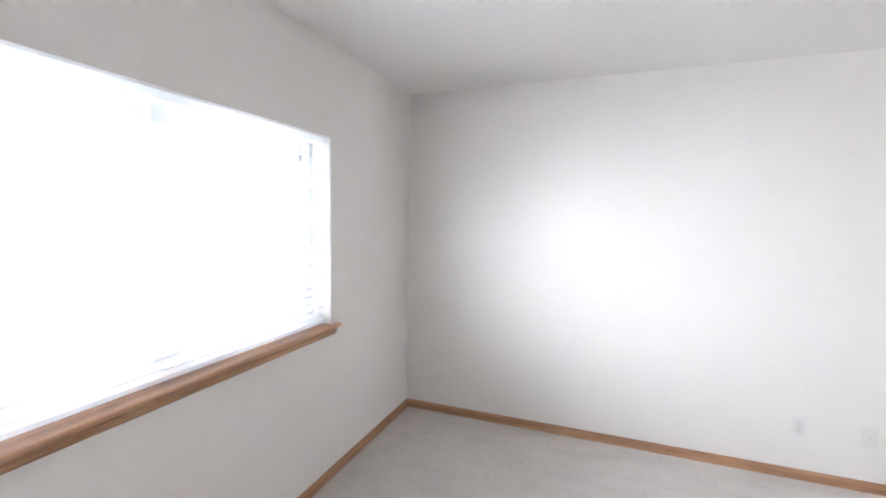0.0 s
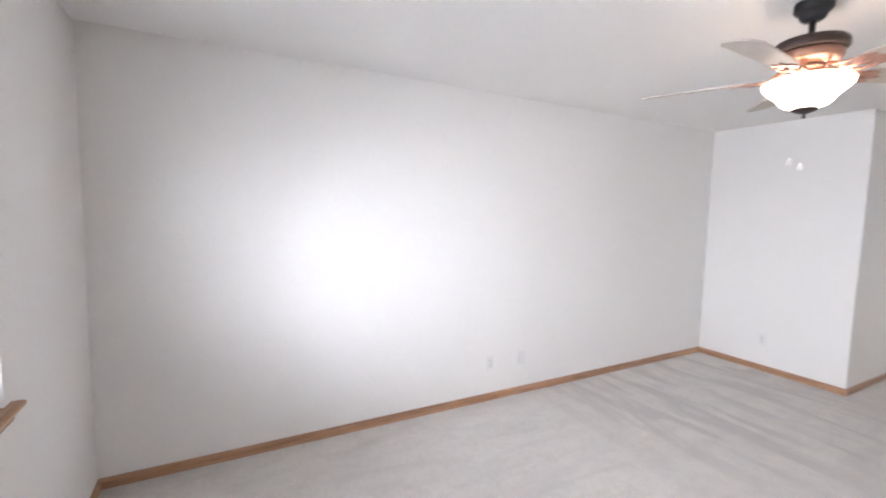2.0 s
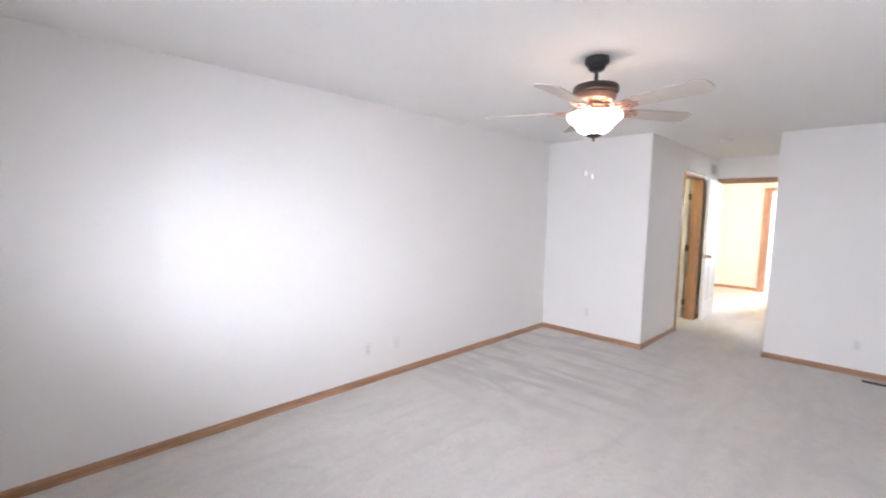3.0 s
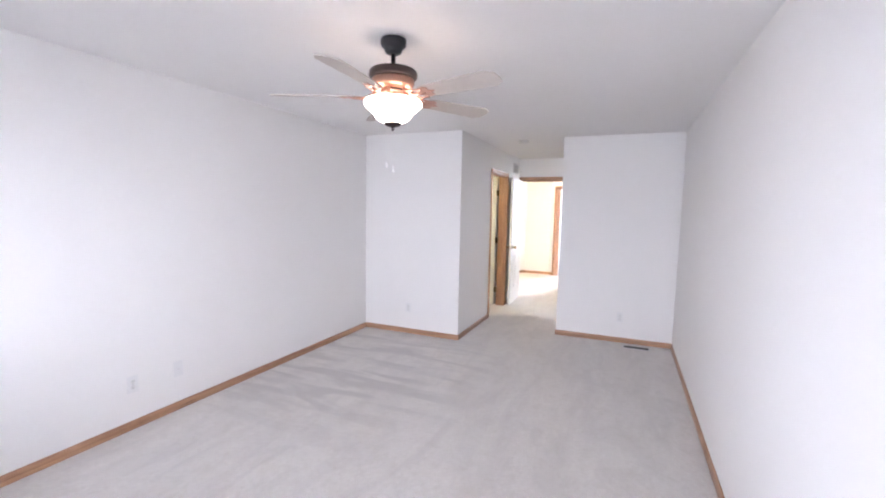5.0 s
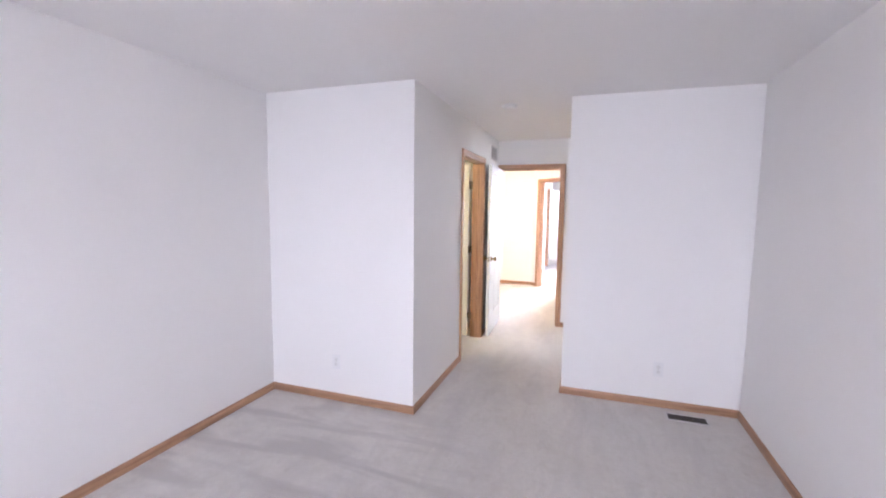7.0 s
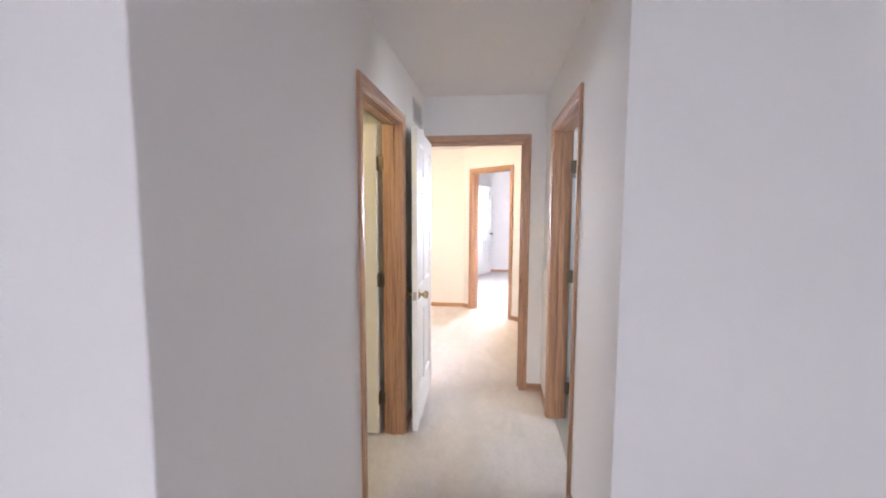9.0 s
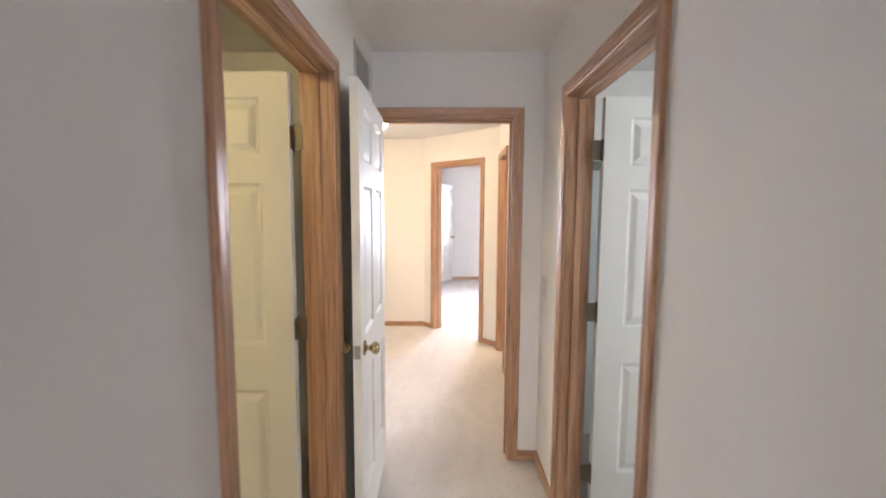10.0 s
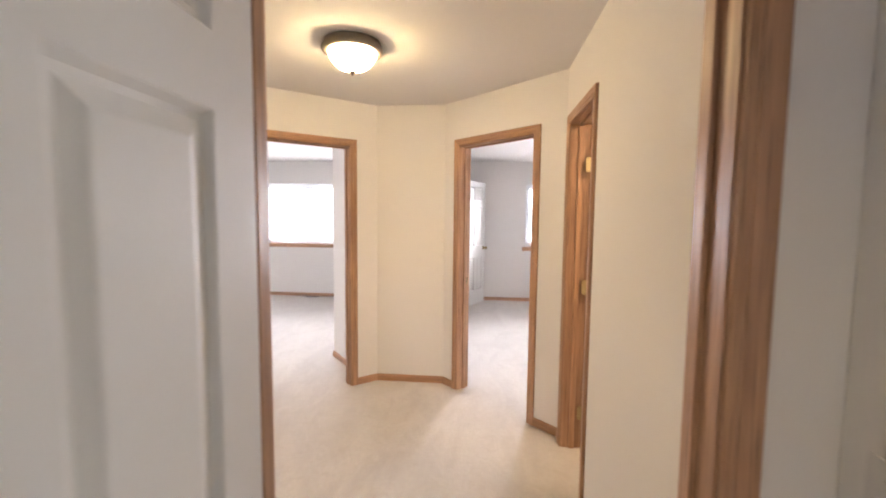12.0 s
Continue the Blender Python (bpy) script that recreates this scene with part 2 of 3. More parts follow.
def wall(name, p0, p1, label, holes=(), thick=0.115, over=(0, 0), top=H):
    """A wall with its face on the line p0 to p1 and openings (x0, x1, z0, z1) through it."""
    m, length = line(p0, p1)
    xs = sorted({-over[0], length + over[1], *(v for h in holes for v in h[:2])})
    zs = sorted({0.0, top, *(v for h in holes for v in h[2:])})
    full = {(i, k) for i in range(len(xs) - 1) for k in range(len(zs) - 1)
            if not any(h[0] - 1e-6 <= xs[i] and xs[i + 1] <= h[1] + 1e-6 and h[2] - 1e-6 <= zs[k] and zs[k + 1] <= h[3] + 1e-6 for h in holes)}
    bm = bmesh.new()
    at = {}

    def v(i, j, k):
        if (i, j, k) not in at:
            at[i, j, k] = bm.verts.new((xs[i], j * thick, zs[k]))
        return at[i, j, k]

    for i, k in full:
        bm.faces.new((v(i, 0, k), v(i + 1, 0, k), v(i + 1, 0, k + 1), v(i, 0, k + 1)))
        bm.faces.new((v(i, 1, k), v(i, 1, k + 1), v(i + 1, 1, k + 1), v(i + 1, 1, k)))
        if (i - 1, k) not in full:
            bm.faces.new((v(i, 0, k), v(i, 0, k + 1), v(i, 1, k + 1), v(i, 1, k)))
        if (i + 1, k) not in full:
            bm.faces.new((v(i + 1, 0, k), v(i + 1, 1, k), v(i + 1, 1, k + 1), v(i + 1, 0, k + 1)))
        if (i, k - 1) not in full:
            bm.faces.new((v(i, 0, k), v(i, 1, k), v(i + 1, 1, k), v(i + 1, 0, k)))
        if (i, k + 1) not in full:
            bm.faces.new((v(i, 0, k + 1), v(i + 1, 0, k + 1), v(i + 1, 1, k + 1), v(i, 1, k + 1)))
    bmesh.ops.recalc_face_normals(bm, faces=bm.faces)
    thing(name, bm, WALL, m, label=label, category="wall", kind="structure")
    return m


def run(profile, ends, m=None):
    """A profile (out of the wall, up) drawn along x between ends (x0, x1, mitre0, mitre1)."""
    x0, x1, a, b = ends
    bm = bmesh.new()
    one = [bm.verts.new((x0 - a * u, -u, z)) for u, z in profile]
    two = [bm.verts.new((x1 + b * u, -u, z)) for u, z in profile]
    n = len(profile)
    bm.faces.new(one), bm.faces.new(two[::-1])
    for i in range(n):
        j = (i + 1) % n
        bm.faces.new((one[i], two[i], two[j], one[j]))
    bmesh.ops.recalc_face_normals(bm, faces=bm.faces)
    return bm


SKIRT = [(0, 0), (0.012, 0), (0.0125, 0.036), (0.0115, 0.045), (0.009, 0.049), (0.008, 0.055), (0.005, 0.0595), (0, 0.06)]


def baseboard(m, x0, x1, a=0, b=0):
    thing("baseboard", run(SKIRT, (x0, x1, a, b)), OAK_X, m, label="narrow stained oak baseboard along the wall above the carpet", category="baseboard", kind="structure")


# casing profile: u away from the opening, v out of the wall
CASING = [(0, 0), (0, 0.009), (0.004, 0.0115), (0.016, 0.0125), (0.019, 0.0105), (0.022, 0.0135), (0.044, 0.0165), (0.050, 0.017), (0.055, 0.0155), (0.057, 0.012), (0.057, 0)]


def casing_piece(p, q, dp, dq, flip, depth):
    """One leg or head of a casing from p to q in the wall's x, z; dp, dq say which way u goes at each end."""
    bm = bmesh.new()
    s = -1 if not flip else 1
    one = [bm.verts.new((p[0] + dp[0] * u, depth + s * v, p[1] + dp[1] * u)) for u, v in CASING]
    two = [bm.verts.new((q[0] + dq[0] * u, depth + s * v, q[1] + dq[1] * u)) for u, v in CASING]
    n = len(CASING)
    bm.faces.new(one), bm.faces.new(two[::-1])
    for i in range(n):
        j = (i + 1) % n
        bm.faces.new((one[i], two[i], two[j], one[j]))
    bmesh.ops.recalc_face_normals(bm, faces=bm.faces)
    return bm


DOOR_H = 2.042


def door_frame(m, a, b, label, strike=None, thick=0.115, stop=0.055):
    """Jambs, stops and moulded casings on both sides of an opening from a to b."""
    f = base("door_frame", m, label=label, category="door frame", kind="structure")
    h, r = DOOR_H, 0.005
    part("jamb", solid([((a - 0.018, 0, 0), (a, thick, h))], 0.0012), OAK_Z, f)
    part("jamb", solid([((b, 0, 0), (b + 0.018, thick, h))], 0.0012), OAK_Z, f)
    part("head_jamb", solid([((a - 0.018, 0, h), (b + 0.018, thick, h + 0.018))], 0.0012), OAK_X, f)
    y0, y1 = stop, stop + 0.032
    part("door_stop", solid([((a, y0, 0), (a + 0.011, y1, h))], 0.002), OAK_Z, f)
    part("door_stop", solid([((b - 0.011, y0, 0), (b, y1, h))], 0.002), OAK_Z, f)
    part("door_stop", solid([((a + 0.011, y0, h - 0.011), (b - 0.011, y1, h))], 0.002), OAK_X, f)
    for flip, depth in ((False, 0.0), (True, thick)):
        part("casing", casing_piece((a - r, 0), (a - r, h + r), (-1, 0), (-1, 1), flip, depth), OAK_Z, f)
        part("casing", casing_piece((b + r, 0), (b + r, h + r), (1, 0), (1, 1), flip, depth), OAK_Z, f)
        part("head_casing", casing_piece((a - r, h + r), (b + r, h + r), (-1, 1), (1, 1), flip, depth), OAK_X, f)
    if strike:
        side, y, z = strike
        x, s = (a, 1) if side == "a" else (b, -1)
        plate = part("strike_plate", solid([((min(x, x + s * 0.002), y, z - 0.029), (max(x, x + s * 0.002), y + 0.028, z + 0.029))], 0.0008), BRASS, f, "small brass strike plate")
        # The hole is a proud near-black block; its shade is put into the colour.
        part("latch_hole_shade", solid([((min(x + s * 0.002, x + s * 0.003), y + 0.008, z - 0.012), (max(x + s * 0.002, x + s * 0.003), y + 0.02, z + 0.012))]), SLOT, plate)
    return f


# ---- six-panel doors ----
def panel_mesh(w, h, t):
    """A moulded panel that fills a hole w by h in a leaf t thick, alike on both faces."""
    bm = bmesh.new()
    for side in (0, 1):
        rings = []
        for inset, deep in ((0.0, 0.0), (0.003, 0.002), (0.011, 0.0115), (0.020, 0.0125), (0.044, 0.004), (0.048, 0.0034)):
            y = deep if side == 0 else t - deep
            rings.append([bm.verts.new(p) for p in ((inset, y, inset), (w - inset, y, inset), (w - inset, y, h - inset), (inset, y, h - inset))])
        for p, q in zip(rings, rings[1:]):
            for k in range(4):
                bm.faces.new((p[k], p[(k + 1) % 4], q[(k + 1) % 4], q[k]))
        bm.faces.new(rings[-1])
    bmesh.ops.recalc_face_normals(bm, faces=bm.faces)
    mid = t / 2
    for f in bm.faces:
        c = f.calc_center_median()
        if (c.y - mid) * f.normal.y < 0:
            f.normal_flip()
    return bm


def leaf_mesh(w, h, t, cols, rows):
    xs = sorted({0, w, *(v for c in cols for v in c)})
    zs = sorted({0, h, *(v for r in rows for v in r)})
    hole = {(i, k) for i in range(len(xs) - 1) for k in range(len(zs) - 1) if any(c[0] == xs[i] for c in cols) and any(r[0] == zs[k] for r in rows)}
    bm = bmesh.new()
    at = {}

    def v(i, j, k):
        if (i, j, k) not in at:
            at[i, j, k] = bm.verts.new((xs[i], j * t, zs[k]))
        return at[i, j, k]

    nx, nz = len(xs) - 1, len(zs) - 1
    for i in range(nx):
        for k in range(nz):
            if (i, k) in hole:
                continue
            bm.faces.new((v(i, 0, k), v(i + 1, 0, k), v(i + 1, 0, k + 1), v(i, 0, k + 1)))
            bm.faces.new((v(i, 1, k), v(i, 1, k + 1), v(i + 1, 1, k + 1), v(i + 1, 1, k)))
            for di, dk, q in ((-1, 0, ((i, k), (i, k + 1))), (1, 0, ((i + 1, k), (i + 1, k + 1))), (0, -1, ((i, k), (i + 1, k))), (0, 1, ((i, k + 1), (i + 1, k + 1)))):
                o = (i + di, k + dk)
                if o in hole or not (0 <= o[0] < nx and 0 <= o[1] < nz):
                    (a, b), (c, d) = q
                    bm.faces.new((v(a, 0, b), v(c, 0, d), v(c, 1, d), v(a, 1, b)))
    bmesh.ops.recalc_face_normals(bm, faces=bm.faces)
    rim = [e for e in bm.edges if all(x.co.x in (0, w) or x.co.z in (0, h) for x in e.verts) and abs(e.calc_face_angle(0)) > 1]
    bmesh.ops.bevel(bm, geom=rim, offset=0.0015, segments=1, affect="EDGES")
    return bm


KNOB = [(0, 0), (0.032, 0), (0.033, 0.003), (0.029, 0.007), (0.015, 0.010), (0.0115, 0.014), (0.0115, 0.026), (0.016, 0.031), (0.024, 0.037), (0.0275, 0.046),
        (0.026, 0.056), (0.019, 0.063), (0.008, 0.066), (0, 0.0665)]


def joined(pieces):
    bm = bmesh.new()
    for piece in pieces:
        me = bpy.data.meshes.new("piece")
        piece.to_mesh(me)
        piece.free()
        bm.from_mesh(me)
        bpy.data.meshes.remove(me)
    return bm


def hinge_leaf(w, h=0.089, r=0.014, thick=0.0025):
    """A plate in x, z with its two far corners rounded, and three countersunk screws."""
    ends = [(w - r + r * math.cos(a), s * (h / 2 - r) + r * math.sin(a)) for s, a0 in ((-1, -90), (1, 0)) for a in [math.radians(a0 + 22.5 * k) for k in range(5)]]
    lay = pose(0, 0, 0, 90)
    plate = prism([(0, -h / 2)] + ends + [(0, h / 2)], 0, thick)
    bmesh.ops.transform(plate, matrix=lay, verts=plate.verts)
    out = [plate]
    for x, z in ((w * 0.42, -0.031), (w * 0.66, 0.0), (w * 0.42, 0.031)):
        out.append(lathe([(0, thick - 0.0003), (0.0042, thick - 0.0003), (0.0036, thick + 0.0006), (0.001, thick + 0.0004), (0, thick + 0.0001)], 10, pose(x, 0, z) @ lay))
    return joined(out)


def hinge_mesh(t, phi):
    """Both leaves of a butt hinge, one on the door's edge and one on the jamb."""
    edge = hinge_leaf(t - 0.005)
    bmesh.ops.transform(edge, matrix=pose(-0.0001, 0.001, 0, 0, 0, 90) @ Matrix.Scale(-1, 4, Vector((0, 1, 0))), verts=edge.verts)
    bmesh.ops.reverse_faces(edge, faces=edge.faces)
    jamb = hinge_leaf(0.048)
    bmesh.ops.transform(jamb, matrix=pose(-0.004, 0.001, 0, 0, 0, phi), verts=jamb.verts)
    return joined([edge, jamb])


def knuckle_mesh():
    """Five knuckles and the button tips of the pin."""
    out = [lathe([(0, -0.0515), (0.003, -0.050), (0.0045, -0.047), (0.0035, -0.0445), (0, -0.0445)], 14), lathe([(0, 0.0445), (0.0035, 0.0445), (0.0045, 0.047), (0.003, 0.050), (0, 0.0525)], 14)]
    for k in range(5):
        z = -0.0445 + 0.0178 * k
        out.append(lathe([(0, z + 0.0004), (0.0052, z + 0.0004), (0.0058, z + 0.001), (0.0058, z + 0.0168), (0.0052, z + 0.0174), (0, z + 0.0174)], 14))
    return joined(out)


def door(name, m, w, label, hinge=NICKEL, knob=BRASS, phi=180, s=0.112, mull=0.098):
    t, h = 0.035, 2.022
    pw = (w - 2 * s - mull) / 2
    cols = [(s, s + pw), (s + pw + mull, w - s)]
    rows = [(0.235, 0.785), (0.968, 1.61), (1.713, 1.93)]
    d = thing(name, leaf_mesh(w, h, t, cols, rows), DOOR, m, label=label, category="door", kind="structure")
    for r in rows:
        me = mesh_of("panel", panel_mesh(pw, r[1] - r[0], t), DOOR)
        for c in cols:
            part("panel", me, DOOR, d, m=pose(c[0], 0, r[0]))
    for back in (0, 1):
        turn = pose(w - 0.062, t, 0.925, -90) if back else pose(w - 0.062, 0, 0.925, 90)
        part("door_knob", lathe(KNOB, 36), knob, d, "round brass door knob", m=turn)
    latch = part("latch_plate", solid([((w - 0.0005, 0.005, 0.897), (w + 0.0015, t - 0.005, 0.953))], 0.0006), NICKEL, d)
    part("latch_bolt", solid([((w + 0.001, 0.011, 0.916), (w + 0.010, t - 0.012, 0.934))], 0.002), NICKEL, latch)
    me = mesh_of("hinge", hinge_mesh(t, phi), hinge)
    ke = mesh_of("hinge_pin", knuckle_mesh(), hinge)
    for z in (0.235, 1.035, 1.783):
        h = part("hinge", me, hinge, d, m=pose(0, 0, z))
        part("hinge_pin", ke, hinge, h, m=pose(-0.006, -0.004, 0))
    return d


# ---- windows and blinds ----
def window(name, m, a, b, z0, z1, label, cells=2, deep=0.115):
    """A white window with double-hung sashes, side by side, set deep in the wall's opening."""
    f = base(name, m, label=label, category="window", kind="structure")
    y0, y1 = deep, deep + 0.07
    fw = 0.04
    part("window_frame", solid([((a, y0, z0), (a + fw, y1, z1)), ((b - fw, y0, z0), (b, y1, z1)),
                                ((a + fw, y0, z0), (b - fw, y1, z0 + fw)), ((a + fw, y0, z1 - fw), (b - fw, y1, z1))]), VINYL, f)
    span = (b - a - 2 * fw) / cells
    zm = (z0 + z1) / 2 + 0.02
    for k in range(cells):
        x0, x1 = a + fw + k * span, a + fw + (k + 1) * span
        if k:
            part("mullion", solid([((x0 - 0.03, y0 - 0.004, z0 + fw), (x0 + 0.03, y1 - 0.004, z1 - fw))], 0.002), VINYL, f)
        for low in (0, 1):
            za, zb = (z0 + fw, zm + 0.02) if low else (zm - 0.02, z1 - fw)
            ya = y0 + 0.008 if low else y0 + 0.036
            yb, sw = ya + 0.026, 0.036
            xa, xb = x0 + (0.03 if k else 0.002), x1 - (0.03 if k < cells - 1 else 0.002)
            sash = part("sash", solid([((xa, ya, za), (xa + sw, yb, zb)), ((xb - sw, ya, za), (xb, yb, zb)),
                                       ((xa + sw, ya, za), (xb - sw, yb, za + sw)), ((xa + sw, ya, zb - sw), (xb - sw, yb, zb))]), VINYL, f)
            pane = part("pane", solid([((xa + sw - 0.006, ya + 0.011, za + sw - 0.006), (xb - sw + 0.006, ya + 0.015, zb - sw + 0.006))]), GLASS, sash)
            pane.visible_shadow = False
        lock = (x0 + x1) / 2
        part("sash_lock", solid([((lock - 0.03, y0 - 0.002, zm + 0.021), (lock + 0.03, y0 + 0.02, zm + 0.036))], 0.003), VINYL, f)
    return f


def slat_mesh(w):
    """A faux-wood slat 50 mm wide, slightly crowned."""
    bm = bmesh.new()
    top, low = [], []
    for i in range(7):
        u = -1 + i / 3
        crown = 0.0022 * (1 - u * u)
        for row, off in ((top, 0.0013), (low, -0.0013)):
            row.append([bm.verts.new((x, 0.025 * u, crown + off)) for x in (0, w)])
    for i in range(6):
        bm.faces.new((top[i][0], top[i][1], top[i + 1][1], top[i + 1][0]))
        bm.faces.new((low[i][0], low[i + 1][0], low[i + 1][1], low[i][1]))
    for i in (0, 6):
        bm.faces.new((top[i][0], low[i][0], low[i][1], top[i][1]))
    for j in (0, 1):
        bm.faces.new([top[i][j] for i in range(7)] + [low[i][j] for i in range(6, -1, -1)])
    bmesh.ops.recalc_face_normals(bm, faces=bm.faces)
    return bm


def blind(m, a, b, z0, z1, label, y=0.048, pitch=0.0425, tilt=10):
    f = base("window_blind", m @ pose(a, y, z0), label=label, category="blind", group="window blinds")
    w, h = b - a, z1 - z0
    part("headrail", solid([((0.004, -0.022, h - 0.036), (w - 0.004, 0.024, h - 0.003))], 0.002), BLIND, f)
    part("bottom_rail", solid([((0.008, -0.026, 0.008), (w - 0.008, 0.026, 0.026))], 0.004), BLIND, f)
    me = mesh_of("slat", slat_mesh(w - 0.018), BLIND, True)
    n = int((h - 0.10) / pitch)
    for k in range(n):
        part("slat", me, BLIND, f, m=pose(0.009, 0, 0.055 + k * pitch, tilt + random.uniform(-1.5, 1.5), random.uniform(-0.08, 0.08), 0))
    cords = max(2, round(w / 0.55))
    for k in range(cords):
        x = 0.13 + (w - 0.26) * k / (cords - 1)
        for yy in (-0.027, 0.027):
            part("ladder_cord", lathe([(0, 0.02), (0.0009, 0.02), (0.0009, h - 0.05), (0, h - 0.05)], 5, pose(x, yy, 0)), BLIND, f)
    return f


def sill(m, a, b, z, label, horn=0.05):
    """An oak stool on the opening's floor, with horns, a rounded nose and an apron moulding."""
    s = base("window_sill", m @ pose(0, 0, z), label=label, category="window sill", kind="structure")
    nose = [(0, 0), (0.030, 0.0), (0.036, 0.004), (0.038, 0.010), (0.036, 0.016), (0.030, 0.020), (0, 0.020)]
    part("stool", run([(u, zz - 0.020) for u, zz in nose], (a - horn, b + horn, 0, 0)), OAK_X, s)
    part("stool_ledge", solid([((a + 0.001, 0.0, -0.018), (b - 0.001, 0.112, 0.0))]), OAK_X, s)
    apron = [(0, 0), (0.004, 0.002), (0.008, 0.010), (0.010, 0.026), (0.015, 0.032), (0.019, 0.040), (0.019, 0.0445), (0, 0.0445)]
    part("apron", run([(u, zz - 0.065) for u, zz in apron], (a - horn + 0.008, b + horn - 0.008, 0, 0)), OAK_X, s)
    return s


# ---- the shell ----
thing("ground", solid([((-400, -400, -0.5), (400, 400, -0.2005))]), GRAVEL, label="pale dry gravel around the house in daylight", category="ground", kind="structure")
PLAN = [(-1.385, -0.54), (2.41, -0.54), (2.41, 5.6), (3.4, 5.6), (3.4, 14.85), (-5.4, 14.85), (-5.4, 9.68), (-1.6, 9.68), (-1.6, 7.9), (-1.385, 7.9)]
# Added self-lit white sheets; their glow stands in for the daylight outside.
BRIGHT = glow("backdrop_glow", (0.94, 0.97, 1.0), 3.0)
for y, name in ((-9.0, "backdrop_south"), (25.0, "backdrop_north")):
    thing(name, solid([((-24, y - 0.05, -0.2), (24, y + 0.05, 9))]), BRIGHT, label="plain glowing white backdrop sheet added beyond the window", category="backdrop", kind="structure")
thing("floor", prism(PLAN, -0.2, 0), CARPET, label="pale beige cut-pile carpet with vacuum strokes and traffic marks", category="floor", kind="structure")
thing("ceiling", prism(PLAN, H, H + 0.2), CEIL, label="white ceiling with light knockdown texture", category="ceiling", kind="structure")

OFF = "off-white painted drywall with a light orange-peel texture"
HALLP = "cream-white painted drywall in the hall"
OP = DOOR_H + 0.018
J = 0.018
# bedroom
XL, XR, YW, YL, YR, P2, YH = -1.268, 2.295, -0.338, 5.0, 5.776, 0.983, 7.85
PE, YE = P2 + 0.03, 5.775
WX0, WX1, WZ0, WZ1 = -0.265, 1.485, 0.872, 1.915
m_south = wall("wall_south", (2.41, YW), (-1.39, YW), OFF, [(2.41 - WX1, 2.41 - WX0, WZ0, WZ1)], 0.2)
m_west = wall("wall_west", (XL, YW), (XL, 7.965), OFF)
m_east = wall("wall_east", (XR, YR), (XR, YW), OFF)
m_stub_l = wall("wall_closet_front", (XL, YL), (-0.115, YL), OFF)
m_stub_r = wall("wall_bath_front", (PE + 0.115, YE + 0.0016), (PE + 2.115, YE + 0.0290), OFF)
# passage
BA, BB = 6.22 - YL, 7.01 - YL
m_pw = wall("wall_passage_west", (0, YL), (0, 7.858), OFF, [(BA - J, BB + J, 0, OP)])
CA, CB = 7.965 - 7.376, 7.965 - 6.531
m_pe = wall("wall_passage_east", (P2, 7.965), (PE, YE), OFF, [(CA - J, CB + J, 0, OP)])
HA, HB = 0.018 + 0.115, 0.803 + 0.115
m_end = wall("wall_passage_end", (-0.115, YH), (P2, YH), OFF, [(HA - J, HB + J, 0, OP)])
# hall
m_hs = wall("wall_hall_south", (-0.115, 7.965), (-1.6, 7.965), HALLP)
m_hw = wall("wall_hall_west", (-1.4575, 7.85), (-1.4575, 10.03), HALLP)
DA, DB = 10.005 - 9.873, 10.005 - 9.314
m_he = wall("wall_hall_east", (0.952, 10.005), (0.952, 7.965), HALLP, [(DA - J, DB + J, 0, OP)])
m_a = wall("wall_hall_angled_east", (0.09, 10.83), (0.952, 10.005), HALLP, [(0.195 - J, 0.931 + J, 0, OP)], over=(0.1, 0.1))
m_n = wall("wall_hall_north", (-0.5, 10.83), (0.09, 10.83), HALLP)
m_c = wall("wall_hall_angled_west", (-1.4575, 10.026), (-0.5, 10.83), HALLP, [(0.25 - J, 0.998 + J, 0, OP)], over=(0.1, 0.1))
# bathroom and linen closet east of the passage and hall
wall("wall_bath_north", (1.067, 8.2), (3.0, 8.2), OFF)
wall("wall_bath_east", (2.9, 8.3), (2.9, 5.7), OFF, [(8.3 - 7.0, 8.3 - 6.2, 1.1, 2.0)])
wall("wall_linen_east", (2.9, 10.1), (2.9, 8.3), OFF)
# room beyond the east angled door
wall("wall_room_a_south", (3.2, 10.1), (1.05, 10.1), OFF)
m_an = wall("wall_room_a_north", (-0.78, 14.64), (3.3, 14.64), OFF, [(1.135 + 0.78, 2.305 + 0.78, 0.93, 2.02)], 0.2)
wall("wall_room_a_east", (2.6, 14.64), (2.6, 10.1), OFF)
m_aw = wall("wall_room_a_west", (0.12, 10.95), (0.12, 14.64), OFF, [(13.14 - 10.95 - J, 13.87 - 10.95 + J, 0, OP)])
wall("wall_room_a_closet", (-0.785, 12.5), (0.005, 12.5), OFF)
# room beyond the west angled door
m_cn = wall("wall_room_c_north", (-5.3, 14.55), (-0.9, 14.55), OFF, [(5.3 - 3.6, 5.3 - 1.9, 0.93, 2.02)], 0.2)
wall("wall_room_c_east", (-0.9, 14.75), (-0.9, 11.45), OFF)
wall("wall_room_c_west", (-5.2, 9.7), (-5.2, 14.7), OFF)
wall("wall_room_c_south", (-1.57, 9.8), (-5.3, 9.8), OFF)
q0, q1 = (m_c @ Vector((1.156, 0.115, 0))), (m_c @ Vector((1.156, 0.83, 0)))
m_cs = wall("wall_room_c_entry", (q1.x, q1.y), (q0.x, q0.y), OFF)
q2 = m_c @ Vector((1.262, 0.72, 0))
wall("wall_room_c_return", (q2.x, q2.y), (-0.85, q2.y + 0.28), OFF, thick=0.11)

